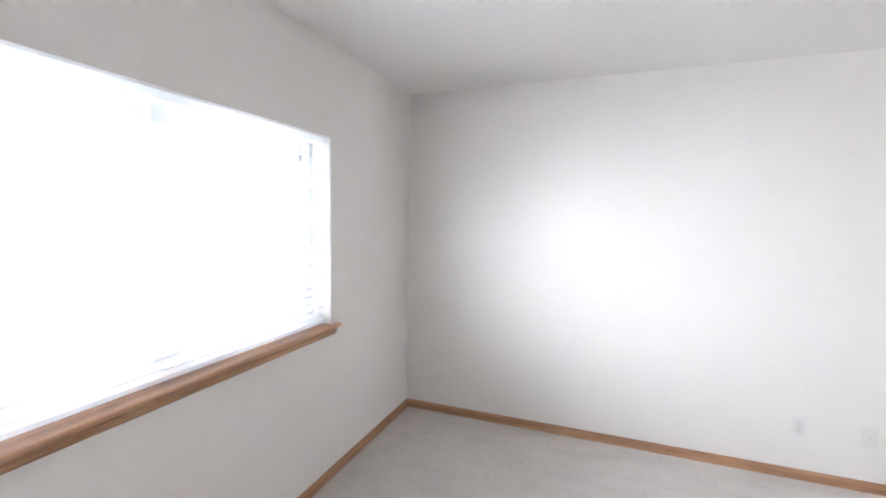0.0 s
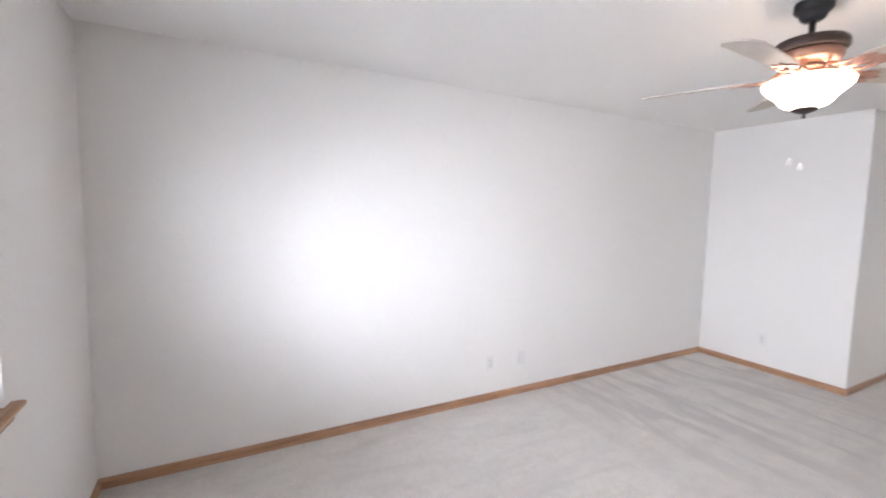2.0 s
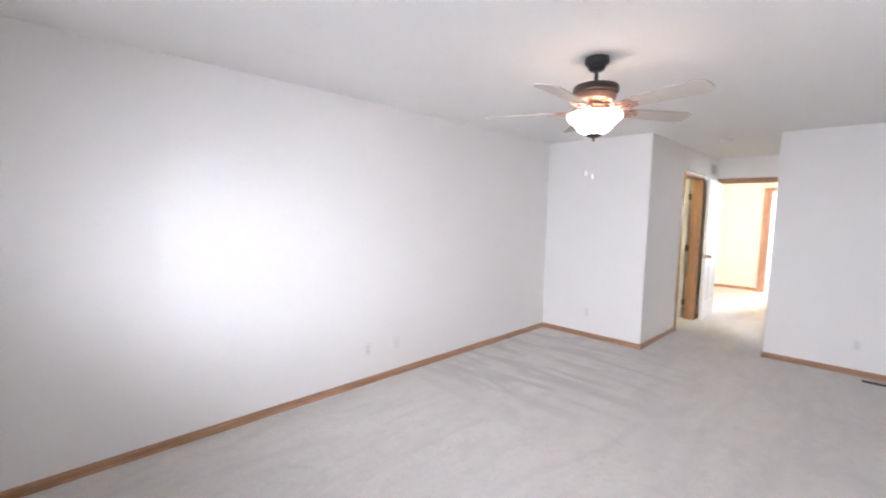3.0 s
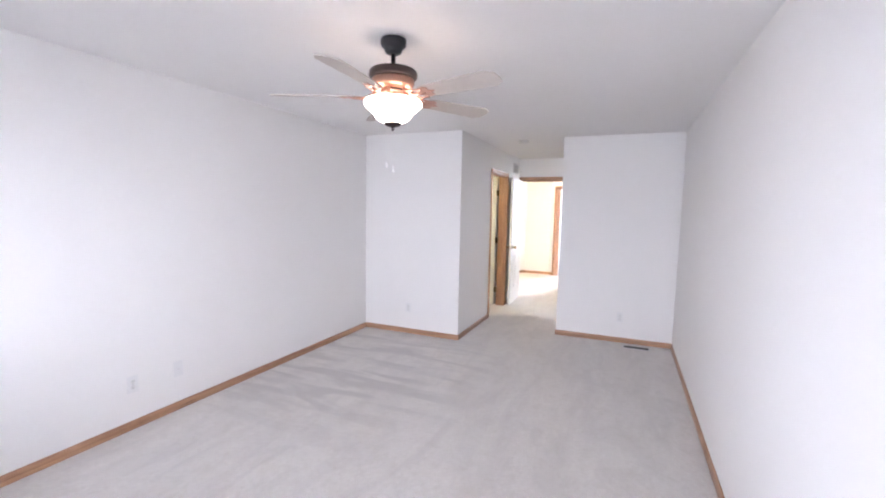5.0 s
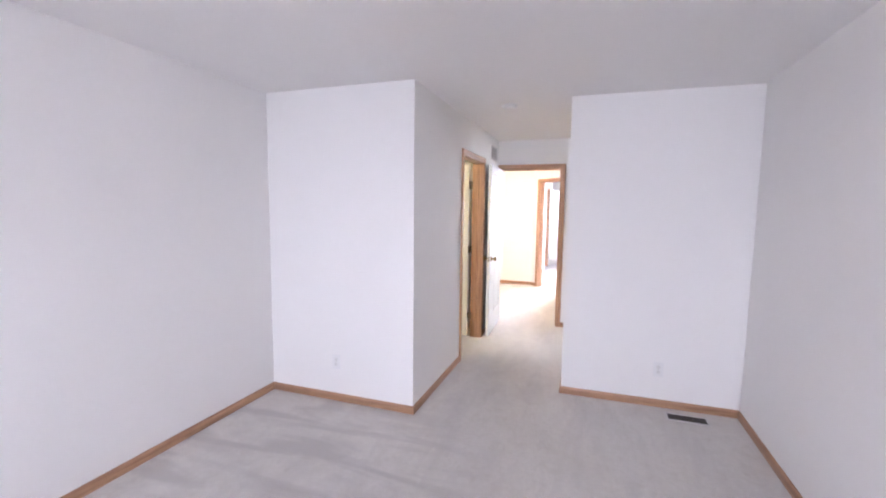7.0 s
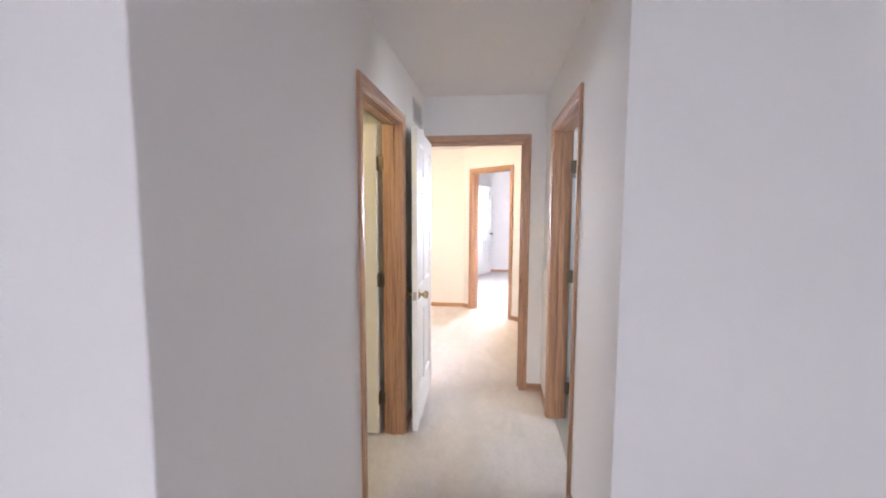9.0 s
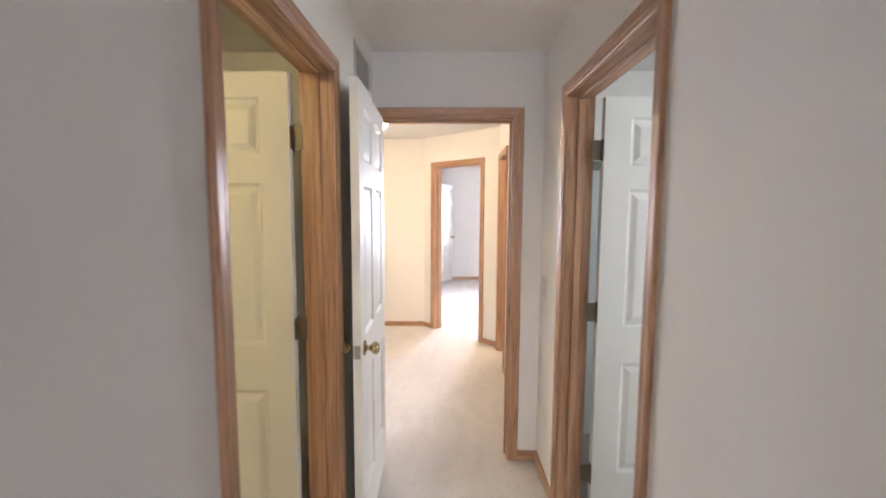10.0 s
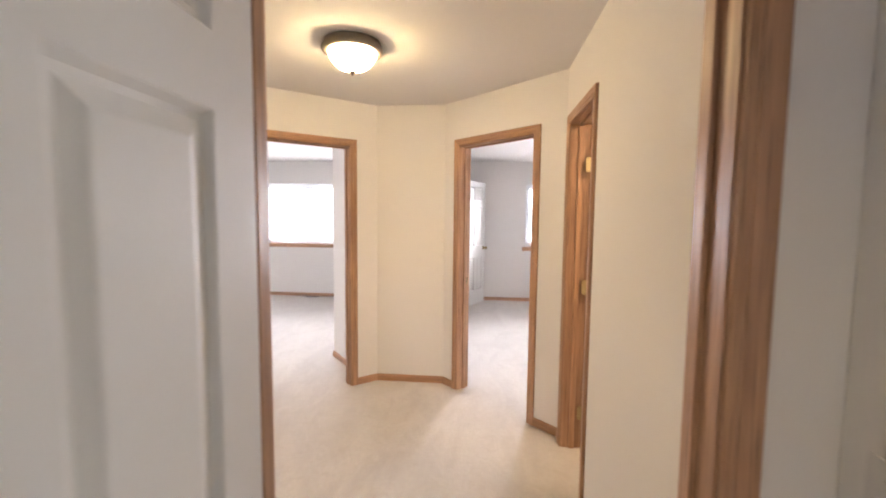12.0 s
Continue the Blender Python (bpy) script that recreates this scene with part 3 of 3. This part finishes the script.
# ---- baseboards ----
baseboard(m_west, 0, YL - YW, -1, -1)
baseboard(m_south, 2.41 - XR, 2.41 - XL, -1, -1)
baseboard(m_east, 0, YR - YW, -1, -1)
baseboard(m_stub_l, 0, -XL, -1, 1)
baseboard(m_stub_r, -0.115, XR - PE - 0.115, 1, -1)
baseboard(m_pw, 0, BA - 0.062, 1, 0)
baseboard(m_pw, BB + 0.062, YH - YL, 0, -1)
baseboard(m_pe, 7.965 - YH, CA - 0.062, -1, 0)
baseboard(m_pe, CB + 0.062, 7.965 - YE, 0, 1)
baseboard(m_end, HB + 0.062, P2 + 0.115, 0, -1)
baseboard(m_he, 0, DA - 0.062, -0.4, 0)
baseboard(m_he, DB + 0.062, 2.04, 0, 0)
baseboard(m_a, 0, 0.195 - 0.062, -0.4, 0)
baseboard(m_a, 0.931 + 0.062, 1.193, 0, -0.4)
baseboard(m_n, 0, 0.59, -0.4, -0.4)
baseboard(m_c, 0.998 + 0.062, 1.25, 0, -0.4)
baseboard(m_hw, 0.115, 2.176, 0, -0.4)
baseboard(m_an, 0.9, 3.98, -1, -1)
baseboard(m_aw, 0, 13.14 - 10.95 - 0.062, 0, 0)
baseboard(m_aw, 13.87 - 10.95 + 0.062, 3.69, 0, -1)
baseboard(m_cn, 0.1, 4.4, -1, -1)
baseboard(m_cs, 0, 0.70, 1, 0)

# ---- door frames and doors ----
STAINED = "stained oak door frame with moulded casing"
door_frame(m_pw, BA, BB, STAINED, stop=0.046)
door_frame(m_pe, CA, CB, STAINED, stop=0.046)
door_frame(m_end, HA, HB, STAINED + " and brass strike plate", ("b", 0.012, 0.93))
door_frame(m_he, DA, DB, STAINED, stop=0.046)
door_frame(m_a, 0.195, 0.931, STAINED + " and brass strike plate", ("a", 0.07, 0.93), stop=0.046)
door_frame(m_c, 0.25, 0.998, STAINED + " and brass strike plate", ("b", 0.07, 0.93), stop=0.046)
door_frame(m_aw, 13.14 - 10.95, 13.87 - 10.95, STAINED, stop=0.06)

WHITE = "white painted six-panel door"
door("door_1", pose(0.025, 7.842, 0.014, 0, 0, -87.5), 0.80, WHITE + " with brass knob, standing wide open", phi=180)
door("door_2", pose(-0.156, 7.012, 0.014, 0, 0, 179), 0.775, WHITE + " swung open into the closet", hinge=ANTIQUE, phi=-176)
door("door_3", pose(1.146, 7.335, 0.014, 0, 0, 3), 0.83, WHITE + " swung open into the bathroom", hinge=ANTIQUE, phi=177, s=0.124, mull=0.116)
door("door_4", pose(1.09, 9.835, 0.014, 0, 0, 6), 0.55, WHITE + " swung open into the linen closet", hinge=BRASS, phi=174)
door("door_5", pose(0.152, 13.872, 0.014, 0, 0, 66), 0.72, WHITE + " standing open against the far wall", phi=150)

# ---- windows ----
TWIN = "white vinyl double-hung twin window with daylight behind"
BL = "white two-inch horizontal blind, lowered with open slats"
SI = "stained oak window sill with moulded apron"
a0, b0 = 2.41 - WX1, 2.41 - WX0
window("window_1", m_south, a0, b0, WZ0 + 0.02, WZ1, TWIN)
blind(m_south, a0 + 0.004, b0 - 0.012, WZ0 + 0.024, WZ1, BL)
sill(m_south, a0, b0, WZ0 + 0.02, SI)
window("window_2", m_cn, 1.7, 3.4, 0.95, 2.02, TWIN)
blind(m_cn, 1.704, 3.396, 0.954, 2.02, BL)
sill(m_cn, 1.7, 3.4, 0.95, SI)
window("window_3", m_an, 1.915, 3.085, 0.95, 2.02, "white vinyl double-hung window with daylight behind", 1)
blind(m_an, 1.919, 3.081, 0.954, 2.02, BL)
sill(m_an, 1.915, 3.085, 0.95, SI)
window("window_4", line((2.9, 8.3), (2.9, 5.7))[0], 1.3, 2.1, 1.1, 2.0, "small white bathroom window", 1, 0.02)


# ---- ceiling fan ----
def tube(points, r, sides=8):
    """A round rod through points."""
    bm = bmesh.new()
    pts = [Vector(p) for p in points]
    rings = []
    for k, p in enumerate(pts):
        way = (pts[min(k + 1, len(pts) - 1)] - pts[max(k - 1, 0)]).normalized()
        a = way.cross(Vector((0, 0, 1)))
        a = a.normalized() if a.length > 1e-4 else Vector((1, 0, 0))
        b = way.cross(a)
        rings.append([bm.verts.new(p + (a * math.cos(2 * math.pi * i / sides) + b * math.sin(2 * math.pi * i / sides)) * r) for i in range(sides)])
    for p, q in zip(rings, rings[1:]):
        for i in range(sides):
            bm.faces.new((p[i], p[(i + 1) % sides], q[(i + 1) % sides], q[i]))
    bm.faces.new(rings[0]), bm.faces.new(rings[-1][::-1])
    bmesh.ops.recalc_face_normals(bm, faces=bm.faces)
    for f in bm.faces:
        f.smooth = True
    return bm


def blade_iron_mesh():
    """A cast bracket: a dropped neck, a three-lobed plate under the blade and a scroll on each side."""
    neck = tube([(0.070, 0, 0.034), (0.092, 0, 0.026), (0.118, 0, 0.004), (0.145, 0, -0.009), (0.185, 0, -0.008), (0.22, 0, -0.007)], 0.0085)
    plate = prism([(0.165, -0.010), (0.185, -0.020), (0.204, -0.043), (0.236, -0.049), (0.262, -0.034), (0.250, -0.014), (0.288, 0.0),
                   (0.250, 0.014), (0.262, 0.034), (0.236, 0.049), (0.204, 0.043), (0.185, 0.020), (0.165, 0.010)], -0.0085, -0.0035, 0.0015)
    out = [neck, plate]
    for s in (1, -1):
        out.append(tube([(0.086, s * 0.008, 0.026), (0.105, s * 0.026, 0.010), (0.130, s * 0.040, -0.004), (0.160, s * 0.046, -0.008), (0.190, s * 0.042, -0.009), (0.212, s * 0.046, -0.009)], 0.0048))
        cx, cy = 0.150, s * 0.026
        out.append(tube([(cx + (0.016 - 0.0011 * k) * math.cos(0.55 * k), cy + s * (0.016 - 0.0011 * k) * math.sin(0.55 * k), -0.009) for k in range(12)], 0.0036, 6))
    return joined(out)


def ceiling_fan(x, y, turn):
    f = base("ceiling_fan", pose(x, y, H - 0.022), label="five-blade bronze ceiling fan with lit frosted bowl shade", category="ceiling fan")
    part("canopy", lathe([(0, 0.0215), (0.066, 0.0215), (0.0675, 0.008), (0.067, -0.008), (0.062, -0.016), (0.053, -0.021), (0.048, -0.030), (0.043, -0.044), (0.034, -0.052), (0.016, -0.055), (0, -0.055)]), IRON, f, "black cup canopy")
    part("downrod", lathe([(0, -0.050), (0.0115, -0.050), (0.0115, -0.110), (0.020, -0.112), (0.022, -0.124), (0, -0.126)], 24), IRON, f)
    motor = part("motor_housing", lathe([(0, -0.121), (0.045, -0.121), (0.090, -0.127), (0.117, -0.136), (0.126, -0.146), (0.1275, -0.170), (0.123, -0.177), (0.106, -0.180), (0, -0.180)], 56), BRONZE, f, "dark bronze motor housing")
    part("lower_band", lathe([(0, -0.178), (0.108, -0.1805), (0.113, -0.187), (0.112, -0.208), (0.105, -0.221), (0.088, -0.231), (0, -0.233)], 56), COPPER, motor, "copper-toned lower band")
    hub = part("switch_housing", lathe([(0, -0.230), (0.055, -0.230), (0.055, -0.248), (0.047, -0.256), (0.055, -0.268), (0.076, -0.280), (0.084, -0.290), (0, -0.292)], 40), COPPER, f)
    part("fitter", lathe([(0.0545, -0.234), (0.0575, -0.235), (0.0575, -0.245), (0.0545, -0.246)], 30), BRONZE, hub)
    zb = -0.272
    outline = [(0.205, -0.046), (0.25, -0.055), (0.42, -0.063), (0.590, -0.070), (0.598, -0.069), (0.612, -0.060), (0.624, -0.050), (0.634, -0.047), (0.640, -0.041), (0.647, 0.0),
               (0.640, 0.041), (0.634, 0.047), (0.624, 0.050), (0.612, 0.060), (0.598, 0.069), (0.590, 0.070), (0.42, 0.063), (0.25, 0.055), (0.205, 0.046)]
    me = mesh_of("blade", prism(outline, -0.003, 0.003, 0.0015), BLADE)
    ae = mesh_of("blade_iron", blade_iron_mesh(), COPPER)
    boss = mesh_of("screw_boss", lathe([(0, -0.006), (0.004, -0.005), (0.006, -0.002), (0.004, 0.0), (0, 0.001)], 16), COPPER)
    for k in range(5):
        m = pose(0, 0, zb, 0, 0, turn + 72 * k) @ pose(0, 0, 0, -12, 0, 0)
        blade = part("blade", me, BLADE, f, "greyish washed-wood blade" if k == 0 else "", m)
        part("blade_iron", ae, COPPER, blade, "copper-toned scrolled bracket" if k == 0 else "")
        for u, v in ((0.218, 0.030), (0.218, -0.030), (0.262, 0.0)):
            part("screw_boss", boss, COPPER, blade, m=pose(u, v, -0.0075))
    part("glass_shade", lathe([(0.100, -0.286), (0.130, -0.288), (0.147, -0.294), (0.155, -0.304), (0.153, -0.315), (0.144, -0.328), (0.130, -0.341), (0.115, -0.353),
                               (0.104, -0.364), (0.097, -0.375), (0.088, -0.387), (0.072, -0.399), (0.052, -0.407), (0.030, -0.411), (0, -0.412)], 64), FAN_SHADE, f, "lit frosted white bell-shaped glass bowl")
    part("finial", lathe([(0, -0.4075), (0.044, -0.4085), (0.047, -0.413), (0.040, -0.420), (0.022, -0.427), (0.009, -0.430), (0.0065, -0.438), (0.008, -0.443), (0.006, -0.448), (0, -0.449)], 32), BRONZE, f, "bronze finial cap")
    for px, py, low in ((-0.030, -0.018, -0.615), (0.007, -0.012, -0.637)):
        chain = part("pull_chain", tube([(px, py, -0.408), (px, py, -0.5), (px, py, low)], 0.0006, 6), PLASTIC, f)
        part("chain_pull", lathe([(0, low - 0.030), (0.0085, low - 0.030), (0.0092, low - 0.026), (0.0075, low - 0.010), (0.0045, low), (0, low + 0.001)], 20, pose(px, py, 0)), PLASTIC, chain, "small white bell-shaped pull")
    return f


ceiling_fan(0.565, 2.473, 58.5)


def flush_lamp(place, label, shade, r=0.165):
    f = base("ceiling_lamp", pose(*place), label=label, category="ceiling lamp", group="flush ceiling lamps")
    part("metal_pan", lathe([(0, -0.001), (r - 0.014, -0.001), (r - 0.010, -0.012), (r, -0.030), (r + 0.002, -0.044), (r - 0.004, -0.053), (r - 0.020, -0.058), (r - 0.036, -0.052), (0, -0.03)], 56), PEWTER, f, "grey-bronze pan")
    part("glass_shade", lathe([(r - 0.034, -0.050), (r - 0.036, -0.064), (r - 0.045, -0.088), (r - 0.064, -0.115), (r - 0.092, -0.136), (r - 0.128, -0.149), (0.012, -0.153), (0, -0.153)], 56), shade, f, "lit frosted white glass bowl")
    part("finial", lathe([(0, -0.151), (0.018, -0.151), (0.019, -0.156), (0.010, -0.162), (0.006, -0.168), (0.007, -0.173), (0, -0.177)], 24), BRONZE, f)
    return f


flush_lamp((-0.297, 9.507, H), "bronze flush ceiling lamp with lit frosted bowl", HALL_SHADE)
flush_lamp((-0.72, 5.6, H), "bronze flush ceiling lamp lit in the closet", CLOSET_SHADE, 0.14)
flush_lamp((1.75, 8.95, H), "bronze flush ceiling lamp lit in the side room", SIDE_SHADE, 0.14)


# ---- wall plates, vents, detector ----
def outlet(m, x, z, label):
    o = thing("outlet", solid([((-0.035, -0.0055, -0.0575), (0.035, -0.0005, 0.0575))], 0.002), PLASTIC, m @ pose(x, 0, z), label=label, category="outlet", group="wall outlets")
    for dz in (-0.0195, 0.0195):
        f = part("socket", prism([(0.0165 * math.cos(a) if abs(math.cos(a)) < 0.9 else 0.0155 * math.copysign(1, math.cos(a)), 0.0145 * math.sin(a)) for a in [2 * math.pi * k / 24 for k in range(24)]], 0, 0.0022), IVORY, o, m=pose(0, -0.0052, dz, 90))
        part("slots", solid([((-0.0075, -0.003, 0.0), (-0.0055, -0.0023, 0.008)), ((0.0055, -0.003, 0.0), (0.0075, -0.0023, 0.0065)), ((-0.002, -0.003, -0.009), (0.002, -0.0023, -0.005))]), SOCKET, f, m=pose(0, 0, 0, -90))
    part("screw", lathe([(0, 0), (0.003, 0), (0.002, 0.0012), (0, 0.0014)], 12), NICKEL, o, m=pose(0, -0.0055, 0, 90))
    return o


OUT = "white duplex outlet plate low on the wall"
outlet(m_west, 2.174 - YW, 0.31, OUT)
plate = thing("cable_plate", solid([((-0.035, -0.0055, -0.0575), (0.035, -0.0005, 0.0575))], 0.002), PLASTIC, m_west @ pose(2.493 - YW, 0, 0.31), label="plain white cable plate low on the wall", category="wall plate")
part("coax_jack", lathe([(0, 0), (0.0065, 0), (0.0065, 0.003), (0.0045, 0.003), (0.0045, 0.009), (0, 0.009)], 16), IVORY, plate, m=pose(0, -0.0055, 0, 90))
for dz in (-0.042, 0.042):
    part("screw", lathe([(0, 0), (0.003, 0), (0.002, 0.0012), (0, 0.0014)], 12), PLASTIC, plate, m=pose(0, -0.0055, dz, 90))
outlet(m_stub_l, -0.655 - XL, 0.315, OUT)
outlet(m_stub_r, 1.737 - PE - 0.115, 0.30, OUT)
outlet(m_he, 10.005 - 8.32, 0.31, OUT)


def switch_plate(m, x, z):
    s = thing("light_switch", solid([((-0.058, -0.0055, -0.0575), (0.058, -0.0005, 0.0575))], 0.002), IVORY, m @ pose(x, 0, z), label="off-white two-gang toggle switch plate by the door", category="light switch")
    for dx in (-0.023, 0.023):
        w = part("toggle_well", solid([((dx - 0.006, -0.0062, -0.013), (dx + 0.006, -0.005, 0.013))], 0.0005), PLASTIC, s)
        part("toggle", solid([((-0.0042, -0.013, -0.005), (0.0042, 0, 0.005))], 0.001), PLASTIC, w, m=pose(dx, -0.0055, 0, 22 if dx > 0 else -22))
        for dz in (-0.03, 0.03):
            part("screw", lathe([(0, 0), (0.003, 0), (0.002, 0.0012), (0, 0.0014)], 12), NICKEL, s, m=pose(dx, -0.0055, dz, 90))
    return s


switch_plate(m_pe, 7.965 - 7.745, 1.10)


def floor_vent(x, y, w, d, label):
    v = base("floor_vent", pose(x, y, 0), label=label, category="floor vent", group="floor registers")
    part("frame", solid([((-w / 2, -d / 2, 0.0005), (w / 2, -d / 2 + 0.014, 0.006)), ((-w / 2, d / 2 - 0.014, 0.0005), (w / 2, d / 2, 0.006)),
                         ((-w / 2, -d / 2 + 0.014, 0.0005), (-w / 2 + 0.016, d / 2 - 0.014, 0.006)), ((w / 2 - 0.016, -d / 2 + 0.014, 0.0005), (w / 2, d / 2 - 0.014, 0.006))]), GRILLE, v, "grey metal rim")
    # No hollow below: a near-black sheet with the duct's shade in its colour.
    part("duct_shade", solid([((-w / 2 + 0.016, -d / 2 + 0.014, 0.0004), (w / 2 - 0.016, d / 2 - 0.014, 0.0012))]), SLOT, v)
    n = 18
    me = mesh_of("slat", solid([((-0.0012, -d / 2 + 0.014, -0.002), (0.0012, d / 2 - 0.014, 0.002))]), VENT)
    for k in range(n):
        part("slat", me, VENT, v, m=pose(-w / 2 + 0.016 + (w - 0.032) * (k + 0.5) / n, 0, 0.0034, 0, 25, 0))
    return v


floor_vent(1.925, 5.635, 0.29, 0.125, "brown metal floor register let into the carpet")
floor_vent(-2.62, 14.46, 0.29, 0.125, "brown metal floor register below the window")


def grille(m, x, z, w, h):
    g = base("return_grille", m @ pose(x, 0, z), label="grey enamelled return-air grille high on the wall", category="air vent")
    part("frame", solid([((-w / 2, -0.007, -h / 2), (w / 2, -0.0005, -h / 2 + 0.02)), ((-w / 2, -0.007, h / 2 - 0.02), (w / 2, -0.0005, h / 2)),
                         ((-w / 2, -0.007, -h / 2 + 0.02), (-w / 2 + 0.02, -0.0005, h / 2 - 0.02)), ((w / 2 - 0.02, -0.007, -h / 2 + 0.02), (w / 2, -0.0005, h / 2 - 0.02))]), GRILLE, g)
    part("backing", solid([((-w / 2 + 0.02, -0.0012, -h / 2 + 0.02), (w / 2 - 0.02, -0.0005, h / 2 - 0.02))]), SOCKET, g)
    n = int((h - 0.04) / 0.012)
    me = mesh_of("slat", solid([((-w / 2 + 0.02, -0.005, -0.0008), (w / 2 - 0.02, 0.005, 0.0008))]), GRILLE)
    for k in range(n):
        part("slat", me, GRILLE, g, m=pose(0, -0.0052, -h / 2 + 0.02 + (k + 0.5) * (h - 0.04) / n, 38))
    return g


grille(m_pw, 7.55 - YL, 2.22, 0.34, 0.17)

det = base("smoke_detector", pose(0.49, 5.93, H), label="round white smoke detector on the ceiling", category="smoke detector")
part("mounting_ring", lathe([(0, -0.0005), (0.070, -0.0005), (0.071, -0.006), (0.066, -0.010), (0, -0.010)], 40), PLASTIC, det)
part("cover", lathe([(0, -0.009), (0.062, -0.009), (0.061, -0.020), (0.054, -0.030), (0.036, -0.036), (0, -0.037)], 40), PLASTIC, det)

# spring door stop on the skirting behind the open door
stop = base("door_bumper", m_pw @ pose(7.18 - YL, -0.0125, 0.035), label="small white-tipped spring door stop on the baseboard", category="door stop")
part("spring", lathe([(0, 0)] + [(0.0052 if k % 2 else 0.0038, 0.001 + k * 0.0018) for k in range(20)] + [(0, 0.037)], 12), NICKEL, stop, m=pose(0, 0, 0, 90))
part("rubber_tip", lathe([(0, 0.036), (0.0065, 0.036), (0.007, 0.042), (0.005, 0.046), (0, 0.0465)], 12), PLASTIC, stop, m=pose(0, 0, 0, 90))

thing("floor_bathroom", solid([((1.045, 5.891, -0.01), (2.9, 8.2, 0.005))]), VINYLF, label="pale grey sheet vinyl floor of the bathroom", category="floor", kind="structure")

# shower at the back of the bathroom
sh = base("shower", pose(1.16, 8.19, 0), label="white shower surround with metal header rail", category="shower")
part("back_panel", solid([((0, -0.03, 0.0), (1.6, -0.001, 1.78))], 0.003), TILE, sh)
part("header_rail", solid([((0, -0.075, 1.78), (1.6, -0.001, 1.83))], 0.003), CHROME, sh)
